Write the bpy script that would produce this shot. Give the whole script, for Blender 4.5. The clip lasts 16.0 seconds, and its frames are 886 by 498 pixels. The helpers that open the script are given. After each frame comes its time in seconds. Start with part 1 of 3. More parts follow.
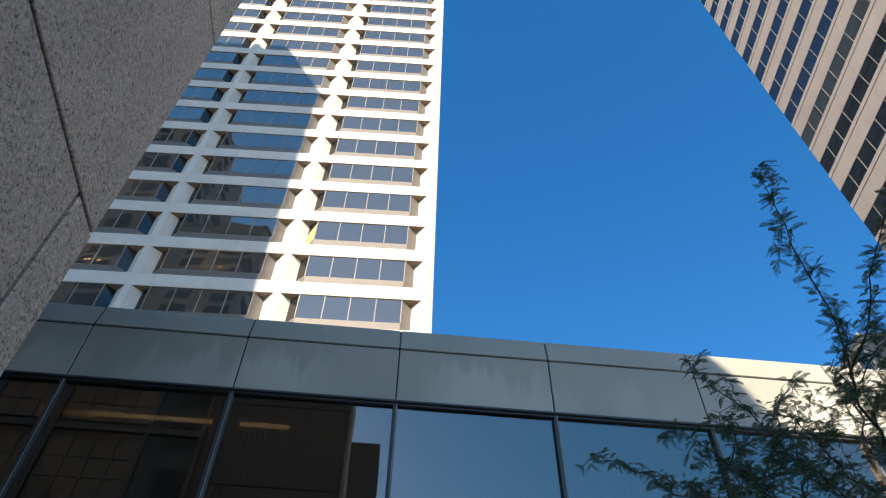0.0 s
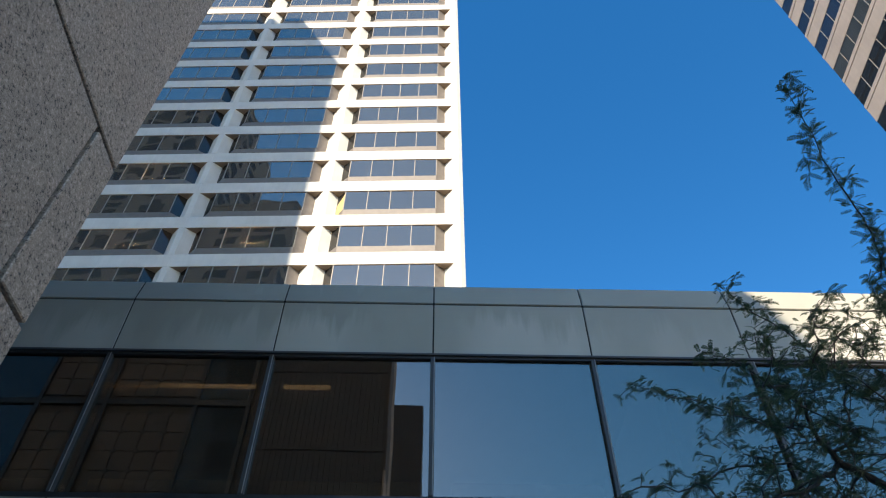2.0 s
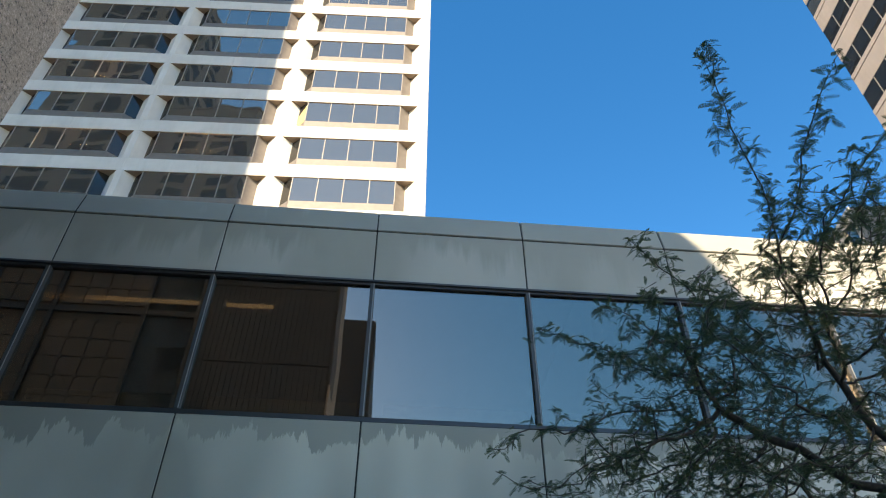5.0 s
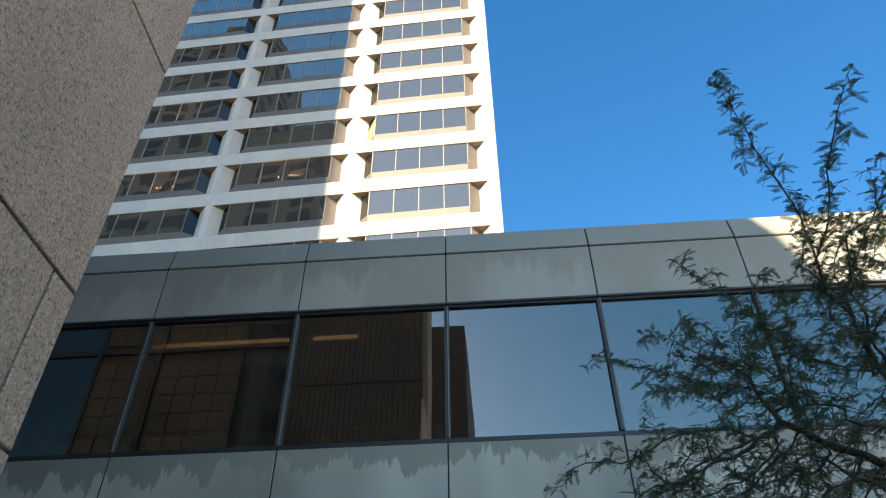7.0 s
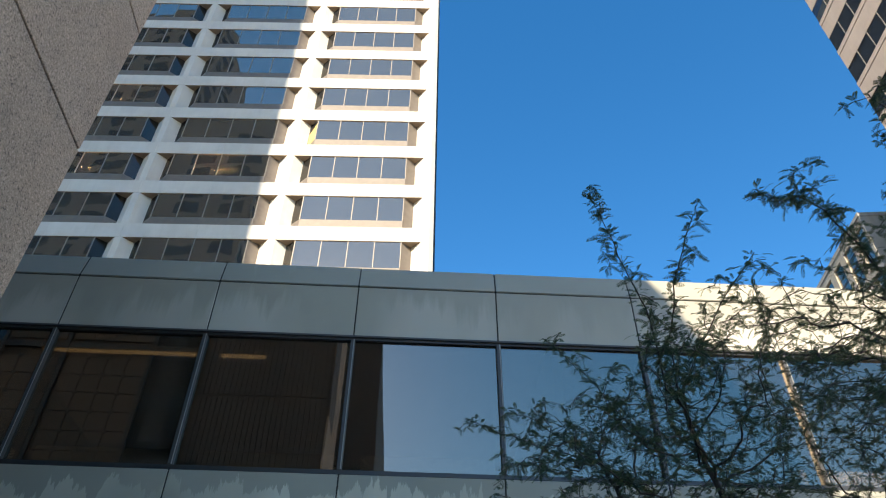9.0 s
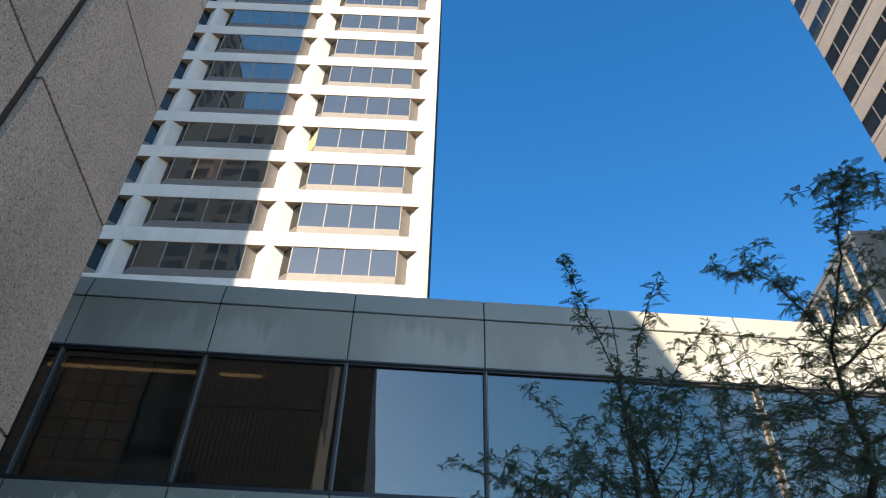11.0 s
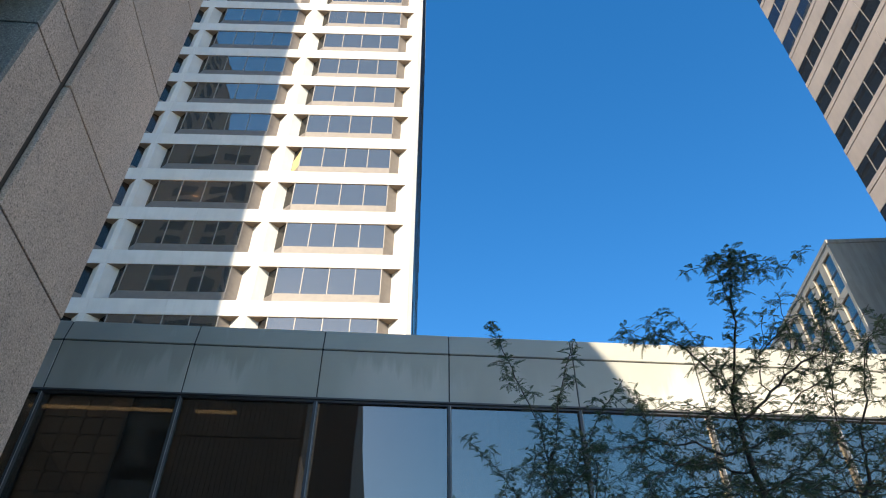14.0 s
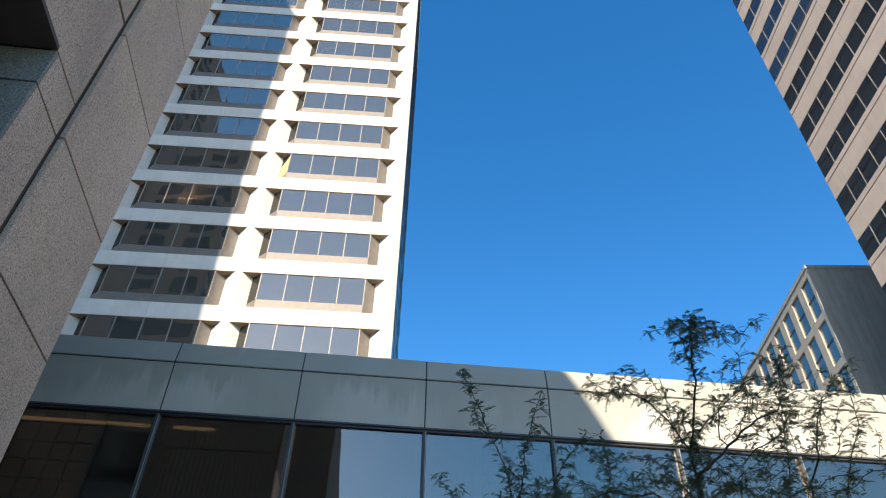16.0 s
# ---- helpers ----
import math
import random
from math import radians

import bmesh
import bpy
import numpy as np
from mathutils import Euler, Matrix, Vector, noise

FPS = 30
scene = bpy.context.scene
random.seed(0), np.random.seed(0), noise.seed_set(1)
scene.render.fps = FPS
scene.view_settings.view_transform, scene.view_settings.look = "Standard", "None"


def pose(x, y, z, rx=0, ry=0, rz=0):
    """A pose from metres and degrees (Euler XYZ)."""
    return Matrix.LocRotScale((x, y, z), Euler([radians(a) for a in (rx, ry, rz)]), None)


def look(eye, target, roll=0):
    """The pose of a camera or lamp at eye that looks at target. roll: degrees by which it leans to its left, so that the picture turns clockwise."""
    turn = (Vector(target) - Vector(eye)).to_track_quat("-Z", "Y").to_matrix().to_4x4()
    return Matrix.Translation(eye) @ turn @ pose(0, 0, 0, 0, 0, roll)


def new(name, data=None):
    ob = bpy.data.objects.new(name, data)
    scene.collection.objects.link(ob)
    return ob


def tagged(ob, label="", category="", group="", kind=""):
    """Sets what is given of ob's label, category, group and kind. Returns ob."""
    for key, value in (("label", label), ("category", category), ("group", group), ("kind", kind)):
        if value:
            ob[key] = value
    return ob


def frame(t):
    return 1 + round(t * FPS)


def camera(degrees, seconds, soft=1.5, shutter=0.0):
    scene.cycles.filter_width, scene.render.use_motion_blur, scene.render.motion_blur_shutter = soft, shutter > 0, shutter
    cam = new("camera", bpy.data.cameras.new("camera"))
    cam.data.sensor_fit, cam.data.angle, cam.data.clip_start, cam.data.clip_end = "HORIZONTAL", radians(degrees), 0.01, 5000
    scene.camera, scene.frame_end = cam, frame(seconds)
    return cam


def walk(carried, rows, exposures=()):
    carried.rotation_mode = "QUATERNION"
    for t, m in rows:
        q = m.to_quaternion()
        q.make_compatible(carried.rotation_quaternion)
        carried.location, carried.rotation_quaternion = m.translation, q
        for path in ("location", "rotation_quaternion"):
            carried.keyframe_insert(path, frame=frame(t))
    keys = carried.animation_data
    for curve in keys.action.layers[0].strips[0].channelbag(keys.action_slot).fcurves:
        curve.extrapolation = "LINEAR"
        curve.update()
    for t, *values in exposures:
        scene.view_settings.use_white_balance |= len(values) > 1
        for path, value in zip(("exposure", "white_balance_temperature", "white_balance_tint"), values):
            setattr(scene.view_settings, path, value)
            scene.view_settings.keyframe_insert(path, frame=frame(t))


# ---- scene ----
cam = camera(63.4, 16.0, soft=1.1)
PATH = [
    (0, (-0.055, -8.5, 1.684), (0.0498, -7.247, 3.239), 1.3),
    (0.5, (-0.028, -8.568, 1.602), (0.062, -7.289, 3.137), 1.6),
    (1, (-0.008, -8.538, 1.614), (0.076, -7.249, 3.141), 0.7),
    (1.5, (-0.013, -8.432, 1.671), (0.0539, -7.14, 3.196), -0.1),
    (2, (-0.006, -8.372, 1.561), (0.018, -7.04, 3.052), 0.2),
    (2.5, (-0.079, -8.144, 1.619), (-0.088, -6.805, 3.105), 0.5),
    (3, (0.059, -8.059, 1.586), (0.0389, -6.719, 3.071), 0.7),
    (3.5, (0.071, -8.114, 1.635), (0.0684, -6.766, 3.112), 0.3),
    (4, (0.084, -8.285, 1.607), (0.26, -6.792, 2.926), 1.6),
    (6.5, (0.654, -9.086, 1.662), (0.613, -7.6, 3.001), -1.8),
    (7, (0.618, -9.199, 1.708), (0.51, -7.692, 3.018), -0.6),
    (7.5, (0.736, -9.36, 1.673), (0.613, -7.848, 2.976), 1.5),
    (8, (0.825, -9.546, 1.72), (0.776, -8.035, 3.029), 2.5),
    (8.5, (0.814, -9.741, 1.762), (0.861, -8.234, 3.076), 1.0),
    (9, (0.969, -9.902, 1.788), (1.044, -8.406, 3.113), 0.6),
    (11.5, (1.049, -10.81, 1.794), (1.136, -9.318, 3.123), 2.0),
    (12, (1.142, -10.949, 1.805), (1.242, -9.457, 3.134), 1.9),
    (12.5, (1.28, -11.087, 1.862), (1.381, -9.628, 3.227), 1.7),
    (13, (1.302, -11.263, 1.848), (1.403, -9.821, 3.231), 0.4),
    (13.5, (1.338, -11.338, 1.895), (1.441, -9.872, 3.252), 0.2),
    (14, (1.476, -11.487, 1.84), (1.58, -10.012, 3.186), 0.0),
    (14.5, (1.411, -11.594, 1.876), (1.517, -10.118, 3.221), 0.9),
    (15, (1.347, -11.761, 1.927), (1.457, -10.288, 3.275), 1.1),
    (15.5, (1.487, -11.862, 1.915), (1.612, -10.393, 3.267), 1.3),
    (16, (1.514, -11.964, 1.973), (1.656, -10.503, 3.332), 1.1),
]
walk(cam, [(t, look(eye, target, roll)) for t, eye, target, roll in PATH],
     exposures=[(0, 0.93, 6500, 10), (3.5, 1.03, 6550, 10), (4, 1.3, 7000, 10), (6.5, 1.33, 7350, 10), (7.5, 1.31, 7300, 10),
                (9, 1.12, 6950, 10), (11.5, 1.02, 6550, 10), (16, 1.02, 6500, 10)])


# ---------------------------------------------------------------- light
SUN_WAY = Vector((0.5, 1.7, -1.0)).normalized()
sun_data = bpy.data.lights.new("sun", "SUN")
sun_data.energy, sun_data.angle, sun_data.color = 5.0, radians(0.5), (1.0, 0.87, 0.68)
sun = new("sun", sun_data)
sun.matrix_world = look((-40, -90, 90), Vector((-40, -90, 90)) + SUN_WAY)
world = bpy.data.worlds.new("sky")
world.use_nodes = True
scene.world = world
sky = world.node_tree.nodes.new("ShaderNodeTexSky")
sky.sky_type, sky.sun_disc = "NISHITA", False
sky.sun_elevation = math.asin(-SUN_WAY.z)
sky.sun_rotation = math.atan2(-SUN_WAY.x, -SUN_WAY.y)
sky.air_density, sky.dust_density, sky.ozone_density = 1.0, 0.10, 1.0
deep = world.node_tree.nodes.new("ShaderNodeHueSaturation")
deep.inputs["Hue"].default_value = 0.502
deep.inputs["Saturation"].default_value = 1.42
world.node_tree.links.new(sky.outputs[0], deep.inputs["Color"])
world.node_tree.links.new(deep.outputs[0], world.node_tree.nodes["Background"].inputs[0])
world.node_tree.nodes["Background"].inputs[1].default_value = 0.14


# ---------------------------------------------------------------- materials
def material(name, rough=0.6, metal=0.0):
    m = bpy.data.materials.new(name)
    m.use_nodes = True
    n = m.node_tree.nodes
    b = n["Principled BSDF"]
    b.inputs["Roughness"].default_value, b.inputs["Metallic"].default_value = rough, metal
    return m, n, m.node_tree.links, b


def ramp(n, links, source, stops):
    r = n.new("ShaderNodeValToRGB")
    els = r.color_ramp.elements
    while len(els) < len(stops):
        els.new(0.5)
    for e, (p, c) in zip(els, stops):
        e.position, e.color = p, (*c, 1)
    links.new(source, r.inputs[0])
    return r.outputs[0]


def mix(n, links, kind, fac, a, b):
    x = n.new("ShaderNodeMix")
    x.data_type, x.blend_type = "RGBA", kind
    if isinstance(fac, float):
        x.inputs[0].default_value = fac
    else:
        links.new(fac, x.inputs[0])
    for sock, v in ((x.inputs[6], a), (x.inputs[7], b)):
        if isinstance(v, tuple):
            sock.default_value = (*v, 1)
        else:
            links.new(v, sock)
    return x.outputs[2]


def noise_tex(n, links, scale, stretch=(1, 1, 1), detail=4.0, rough=0.55):
    co = n.new("ShaderNodeNewGeometry")
    mp = n.new("ShaderNodeMapping")
    mp.inputs["Scale"].default_value = stretch
    links.new(co.outputs["Position"], mp.inputs[0])
    t = n.new("ShaderNodeTexNoise")
    t.inputs["Scale"].default_value, t.inputs["Detail"].default_value = scale, detail
    t.inputs["Roughness"].default_value = rough
    links.new(mp.outputs[0], t.inputs["Vector"])
    return t.outputs[0]


def bump(n, links, b, height, strength, distance):
    x = n.new("ShaderNodeBump")
    x.inputs["Strength"].default_value, x.inputs["Distance"].default_value = strength, distance
    links.new(height, x.inputs["Height"])
    links.new(x.outputs[0], b.inputs["Normal"])


def vary(n, links, colour, amount):
    """A small change of value from one piece to the next."""
    info = n.new("ShaderNodeObjectInfo")
    mr = n.new("ShaderNodeMapRange")
    mr.inputs[3].default_value, mr.inputs[4].default_value = 1 - amount, 1 + amount
    links.new(info.outputs["Random"], mr.inputs[0])
    hsv = n.new("ShaderNodeHueSaturation")
    links.new(mr.outputs[0], hsv.inputs["Value"])
    links.new(colour, hsv.inputs["Color"])
    return hsv.outputs[0]


def granite(name, light, mid, dark, grain=95.0):
    m, n, l, b = material(name, 0.75)
    fine = noise_tex(n, l, grain, detail=3.0, rough=0.7)
    speck = ramp(n, l, fine, [(0.35, dark), (0.44, mid), (0.55, mid), (0.63, light)])
    grit = noise_tex(n, l, grain * 2.3, detail=2.0)
    speck = mix(n, l, "MULTIPLY", 0.6, speck, ramp(n, l, grit, [(0.34, (0.45, 0.42, 0.40)), (0.5, (1, 1, 1))]))
    stain = noise_tex(n, l, 0.9, (1, 1, 0.5), 5.0)
    col = mix(n, l, "MULTIPLY", 1.0, speck, ramp(n, l, stain, [(0.3, (0.78, 0.77, 0.76)), (0.7, (1.12, 1.10, 1.07))]))
    l.new(vary(n, l, col, 0.05), b.inputs["Base Color"])
    bump(n, l, b, fine, 0.5, 0.006)
    return m


def precast(name, colour, streak=0.25, spread=0.04, rough=0.7):
    m, n, l, b = material(name, rough)
    cloud = noise_tex(n, l, 0.7, (1, 1, 1), 5.0)
    c = ramp(n, l, cloud, [(0.25, tuple(v * 0.9 for v in colour)), (0.75, tuple(min(1, v * 1.06) for v in colour))])
    runs = noise_tex(n, l, 1.0, (3.5, 3.5, 0.35), 5.0, 0.65)
    c = mix(n, l, "MULTIPLY", streak, c, ramp(n, l, runs, [(0.38, (0.55, 0.54, 0.52)), (0.6, (1, 1, 1))]))
    grain = noise_tex(n, l, 160.0, detail=2.0)
    c = mix(n, l, "MULTIPLY", 0.25, c, ramp(n, l, grain, [(0.3, (0.7, 0.7, 0.7)), (0.65, (1, 1, 1))]))
    l.new(vary(n, l, c, spread), b.inputs["Base Color"])
    bump(n, l, b, grain, 0.15, 0.003)
    return m


def washed_panel(name, colour, pale, top, drop, grid=(4.2, 4.2, 0.55), edge=(0.66, 0.74), rough=0.6):
    """Smooth grey cladding: rain has washed pale tongues out of the dirt, and they all start below the edge above."""
    m, n, l, b = material(name, 0.55)
    cloud = noise_tex(n, l, 0.6, (1, 1, 1), 4.0)
    base = ramp(n, l, cloud, [(0.25, tuple(v * 0.9 for v in colour)), (0.75, tuple(v * 1.08 for v in colour))])
    co = n.new("ShaderNodeNewGeometry")
    sep = n.new("ShaderNodeSeparateXYZ")
    l.new(co.outputs["Position"], sep.inputs[0])
    fall = n.new("ShaderNodeMapRange")
    fall.inputs[1].default_value, fall.inputs[2].default_value = top, top - drop
    l.new(sep.outputs[2], fall.inputs[0])
    runs = noise_tex(n, l, 1.0, grid, 6.0, rough)
    add = n.new("ShaderNodeMath")
    add.operation = "ADD"
    l.new(runs, add.inputs[0])
    scaled = n.new("ShaderNodeMath")
    scaled.operation = "MULTIPLY"
    scaled.inputs[1].default_value = 0.42
    l.new(fall.outputs[0], scaled.inputs[0])
    l.new(scaled.outputs[0], add.inputs[1])
    mask = ramp(n, l, add.outputs[0], [(edge[0], (0, 0, 0)), (edge[1], (1, 1, 1))])
    big = noise_tex(n, l, 0.5, (1, 1, 0.3), 2.0)
    some = mix(n, l, "MULTIPLY", 1.0, mask, ramp(n, l, big, [(0.40, (0.08, 0.08, 0.08)), (0.56, (1.0, 1.0, 1.0))]))
    bw = n.new("ShaderNodeRGBToBW")
    l.new(some, bw.inputs[0])
    c = mix(n, l, "MIX", bw.outputs[0], base, pale)
    l.new(vary(n, l, c, 0.03), b.inputs["Base Color"])
    grain = noise_tex(n, l, 220.0, detail=2.0)
    bump(n, l, b, grain, 0.05, 0.002)
    return m


def plain(name, colour, rough=0.5, metal=0.0, amount=0.12, scale=3.0):
    m, n, l, b = material(name, rough, metal)
    t = noise_tex(n, l, scale, detail=5.0)
    c = ramp(n, l, t, [(0.3, tuple(v * (1 - amount) for v in colour)), (0.7, tuple(min(1, v * (1 + amount)) for v in colour))])
    l.new(c, b.inputs["Base Color"])
    return m


def glazing(name, tint, mirror, clear, wave, wave_scale, low=0.3, high=0.9, film=(0.16, 0.17, 0.18)):
    """Coated window glass: a mirror for part of the light, a dark tint for the rest, never quite flat."""
    m = bpy.data.materials.new(name)
    m.use_nodes = True
    n, l = m.node_tree.nodes, m.node_tree.links
    n.remove(n["Principled BSDF"])
    g = n.new("ShaderNodeBsdfGlossy")
    g.inputs["Roughness"].default_value = 0.012
    g.inputs["Color"].default_value = (*mirror, 1)
    t = n.new("ShaderNodeBsdfTransparent")
    t.inputs["Color"].default_value = (*tint, 1)
    d = n.new("ShaderNodeBsdfDiffuse")
    d.inputs["Color"].default_value = (*film, 1)
    film = n.new("ShaderNodeMixShader")
    film.inputs[0].default_value = clear
    l.new(d.outputs[0], film.inputs[1])
    l.new(t.outputs[0], film.inputs[2])
    lw = n.new("ShaderNodeFresnel")
    lw.inputs["IOR"].default_value = 1.5
    mr = n.new("ShaderNodeMapRange")
    mr.inputs[1].default_value, mr.inputs[2].default_value = 0.04, 0.8
    mr.inputs[3].default_value, mr.inputs[4].default_value = low, high
    l.new(lw.outputs[0], mr.inputs[0])
    mx = n.new("ShaderNodeMixShader")
    l.new(mr.outputs[0], mx.inputs[0])
    l.new(film.outputs[0], mx.inputs[1])
    l.new(g.outputs[0], mx.inputs[2])
    l.new(mx.outputs[0], n["Material Output"].inputs[0])
    w = noise_tex(n, l, wave_scale, detail=1.0)
    bp = n.new("ShaderNodeBump")
    bp.inputs["Strength"].default_value, bp.inputs["Distance"].default_value = 1.0, wave
    l.new(w, bp.inputs["Height"])
    l.new(bp.outputs[0], g.inputs["Normal"])
    return m


def glow(name, colour, strength):
    m, n, l, b = material(name)
    b.inputs["Base Color"].default_value = (*colour, 1)
    b.inputs["Emission Color"].default_value = (*colour, 1)
    b.inputs["Emission Strength"].default_value = strength
    return m


GRANITE = granite("brown_granite", (0.78, 0.62, 0.50), (0.55, 0.425, 0.33), (0.12, 0.095, 0.08), 84.0)
GRANITE_GREY = granite("grey_granite", (0.36, 0.37, 0.34), (0.20, 0.21, 0.195), (0.08, 0.085, 0.08))
# brown stone with the dimness of its reflection put into the colour
STONE = granite("reflection_darkened_stone", (0.165, 0.135, 0.113), (0.104, 0.085, 0.071), (0.05, 0.042, 0.035))
SEAM = plain("cladding_seam", (0.03, 0.03, 0.03), 0.9)
JOINT = plain("joint_sealant", (0.065, 0.048, 0.036), 0.9)
FASCIA = washed_panel("grey_cladding_above", (0.355, 0.345, 0.29), (0.47, 0.455, 0.395), 9.6, 1.0, (3.0, 3.0, 0.30), (0.62, 0.78), 0.55)
FASCIA_LOW = washed_panel("grey_cladding_below", (0.30, 0.30, 0.255), (0.54, 0.53, 0.45), 6.16, 0.8, (2.3, 2.3, 0.42), (0.655, 0.68), 0.68)
FRAME = plain("dark_window_frame", (0.045, 0.047, 0.05), 0.4, 0.3)
MULLION = plain("grey_mullion", (0.055, 0.055, 0.056), 0.5, 0.1)
BEAD = plain("pale_glazing_bead", (0.30, 0.30, 0.29), 0.45)
WHITE = precast("white_precast", (0.66, 0.64, 0.60), 0.10, 0.02)
SOFFIT = precast("tan_soffit", (0.30, 0.22, 0.15), 0.2, 0.03)
SILL = plain("bronze_sill_panel", (0.165, 0.142, 0.122), 0.55, 0.05)
BRASS = plain("yellow_cover", (0.58, 0.40, 0.17), 0.5)
TAN = precast("tan_precast", (0.50, 0.405, 0.345), 0.12, 0.03)
REAR = precast("brown_precast", (0.15, 0.122, 0.106), 0.2, 0.05)
TAN_BAR = plain("pale_mullion", (0.24, 0.21, 0.18), 0.5)
TAN_DARK = plain("groove", (0.20, 0.15, 0.12), 0.9)
CREAM = precast("cream_concrete", (0.42, 0.38, 0.32), 0.2, 0.03)
CONCRETE = precast("grey_concrete", (0.36, 0.345, 0.32), 0.35, 0.03)
GLASS = glazing("reflective_glass", (0.42, 0.40, 0.36), (0.98, 0.84, 0.68), 0.95, 0.0026, 0.6, 0.235, film=(0.22, 0.20, 0.18))
TOWER_GLASS = glazing("blue_tower_glass", (0.20, 0.19, 0.18), (0.98, 0.88, 0.74), 0.70, 0.020, 0.35, 0.27, film=(0.20, 0.20, 0.185))
TAN_GLASS = glazing("dark_office_glass", (0.12, 0.12, 0.13), (0.55, 0.56, 0.58), 0.85, 0.003, 0.5, 0.16)
SIDE_GLASS = glazing("dim_end_glass", (0.12, 0.12, 0.13), (0.60, 0.54, 0.46), 0.85, 0.02, 0.5, 0.05, 0.13)
REAR_GLASS = glazing("smoked_glass", (0.05, 0.05, 0.06), (0.42, 0.44, 0.48), 0.92, 0.003, 0.5, 0.05, 0.3)
ROOM = plain("dim_room", (0.10, 0.085, 0.07), 0.9)
ROOM_CEILING = plain("room_ceiling", (0.24, 0.21, 0.18), 0.9)
LAMP = glow("warm_tube", (1.0, 0.72, 0.38), 0.34)
TUBE = glow("bright_tube", (1.0, 0.66, 0.32), 100.0)
LEDGE = plain("pale_ledge", (0.70, 0.62, 0.46), 0.7)
PAVING = precast("paving", (0.30, 0.29, 0.27), 0.3)
ROOF = plain("roofing", (0.18, 0.18, 0.18), 0.9)
BARK = plain("bark", (0.055, 0.045, 0.038), 0.9, 0.0, 0.4, 30.0)


# ---------------------------------------------------------------- building blocks
def box(bm, x0, x1, y0, y1, z0, z1, soft=0.0):
    vs = [bm.verts.new((x, y, z)) for x in (x0, x1) for y in (y0, y1) for z in (z0, z1)]
    fs = [bm.faces.new([vs[i] for i in q]) for q in
          ((0, 1, 3, 2), (4, 6, 7, 5), (0, 4, 5, 1), (2, 3, 7, 6), (0, 2, 6, 4), (1, 5, 7, 3))]
    if soft:
        bmesh.ops.bevel(bm, geom=list({e for f in fs for e in f.edges}), offset=soft, segments=1, affect="EDGES")
    return bm


def prism(bm, plan, z0, z1):
    """An upright solid over a plan given as (x, y) corners, counter-clockwise from above."""
    lo = [bm.verts.new((x, y, z0)) for x, y in plan]
    hi = [bm.verts.new((x, y, z1)) for x, y in plan]
    k = len(plan)
    bm.faces.new(hi)
    bm.faces.new(lo[::-1])
    for i in range(k):
        bm.faces.new((lo[i], lo[(i + 1) % k], hi[(i + 1) % k], hi[i]))
    return bm


def quad(bm, a, b, c, d):
    return bm.faces.new([bm.verts.new(p) for p in (a, b, c, d)])


def mesh_of(bm, name, mat):
    me = bpy.data.meshes.new(name)
    bmesh.ops.recalc_face_normals(bm, faces=bm.faces)
    bm.to_mesh(me)
    bm.free()
    me.materials.append(mat)
    return me


def piece(name, me, parent, x=0.0, y=0.0, z=0.0, rz=0.0, label=""):
    ob = new(name, me)
    ob.parent = parent
    ob.matrix_basis = pose(x, y, z, 0, 0, rz)
    return tagged(ob, label)


def part(name, bm, mat, parent, label="", kind=""):
    return tagged(piece(name, mesh_of(bm, name, mat), parent), label, kind=kind)


def thing(name, label, category, m=None, group=""):
    ob = new(name)
    ob.matrix_basis = m or Matrix()
    return tagged(ob, label, category, group)


B = bmesh.new

# ---------------------------------------------------------------- ground
bm = B()
quad(bm, (-1500, -1500, 0), (1500, -1500, 0), (1500, 1500, 0), (-1500, 1500, 0))
tagged(new("ground", mesh_of(bm, "ground", PAVING)), "grey concrete paving between the buildings", "ground", kind="structure")


# ---------------------------------------------------------------- low building with the glazed front
M = 2.4
Z_ROOF, Z_CAP, Z_HEAD, Z_SILL, Z_SKIRT = 10.0, 9.59, 8.565, 6.165, 4.7
LOW_X0, LOW_X1 = -8, 11
low = thing("office_building", "low office building with grey cladding panels and mirrored windows", "building")


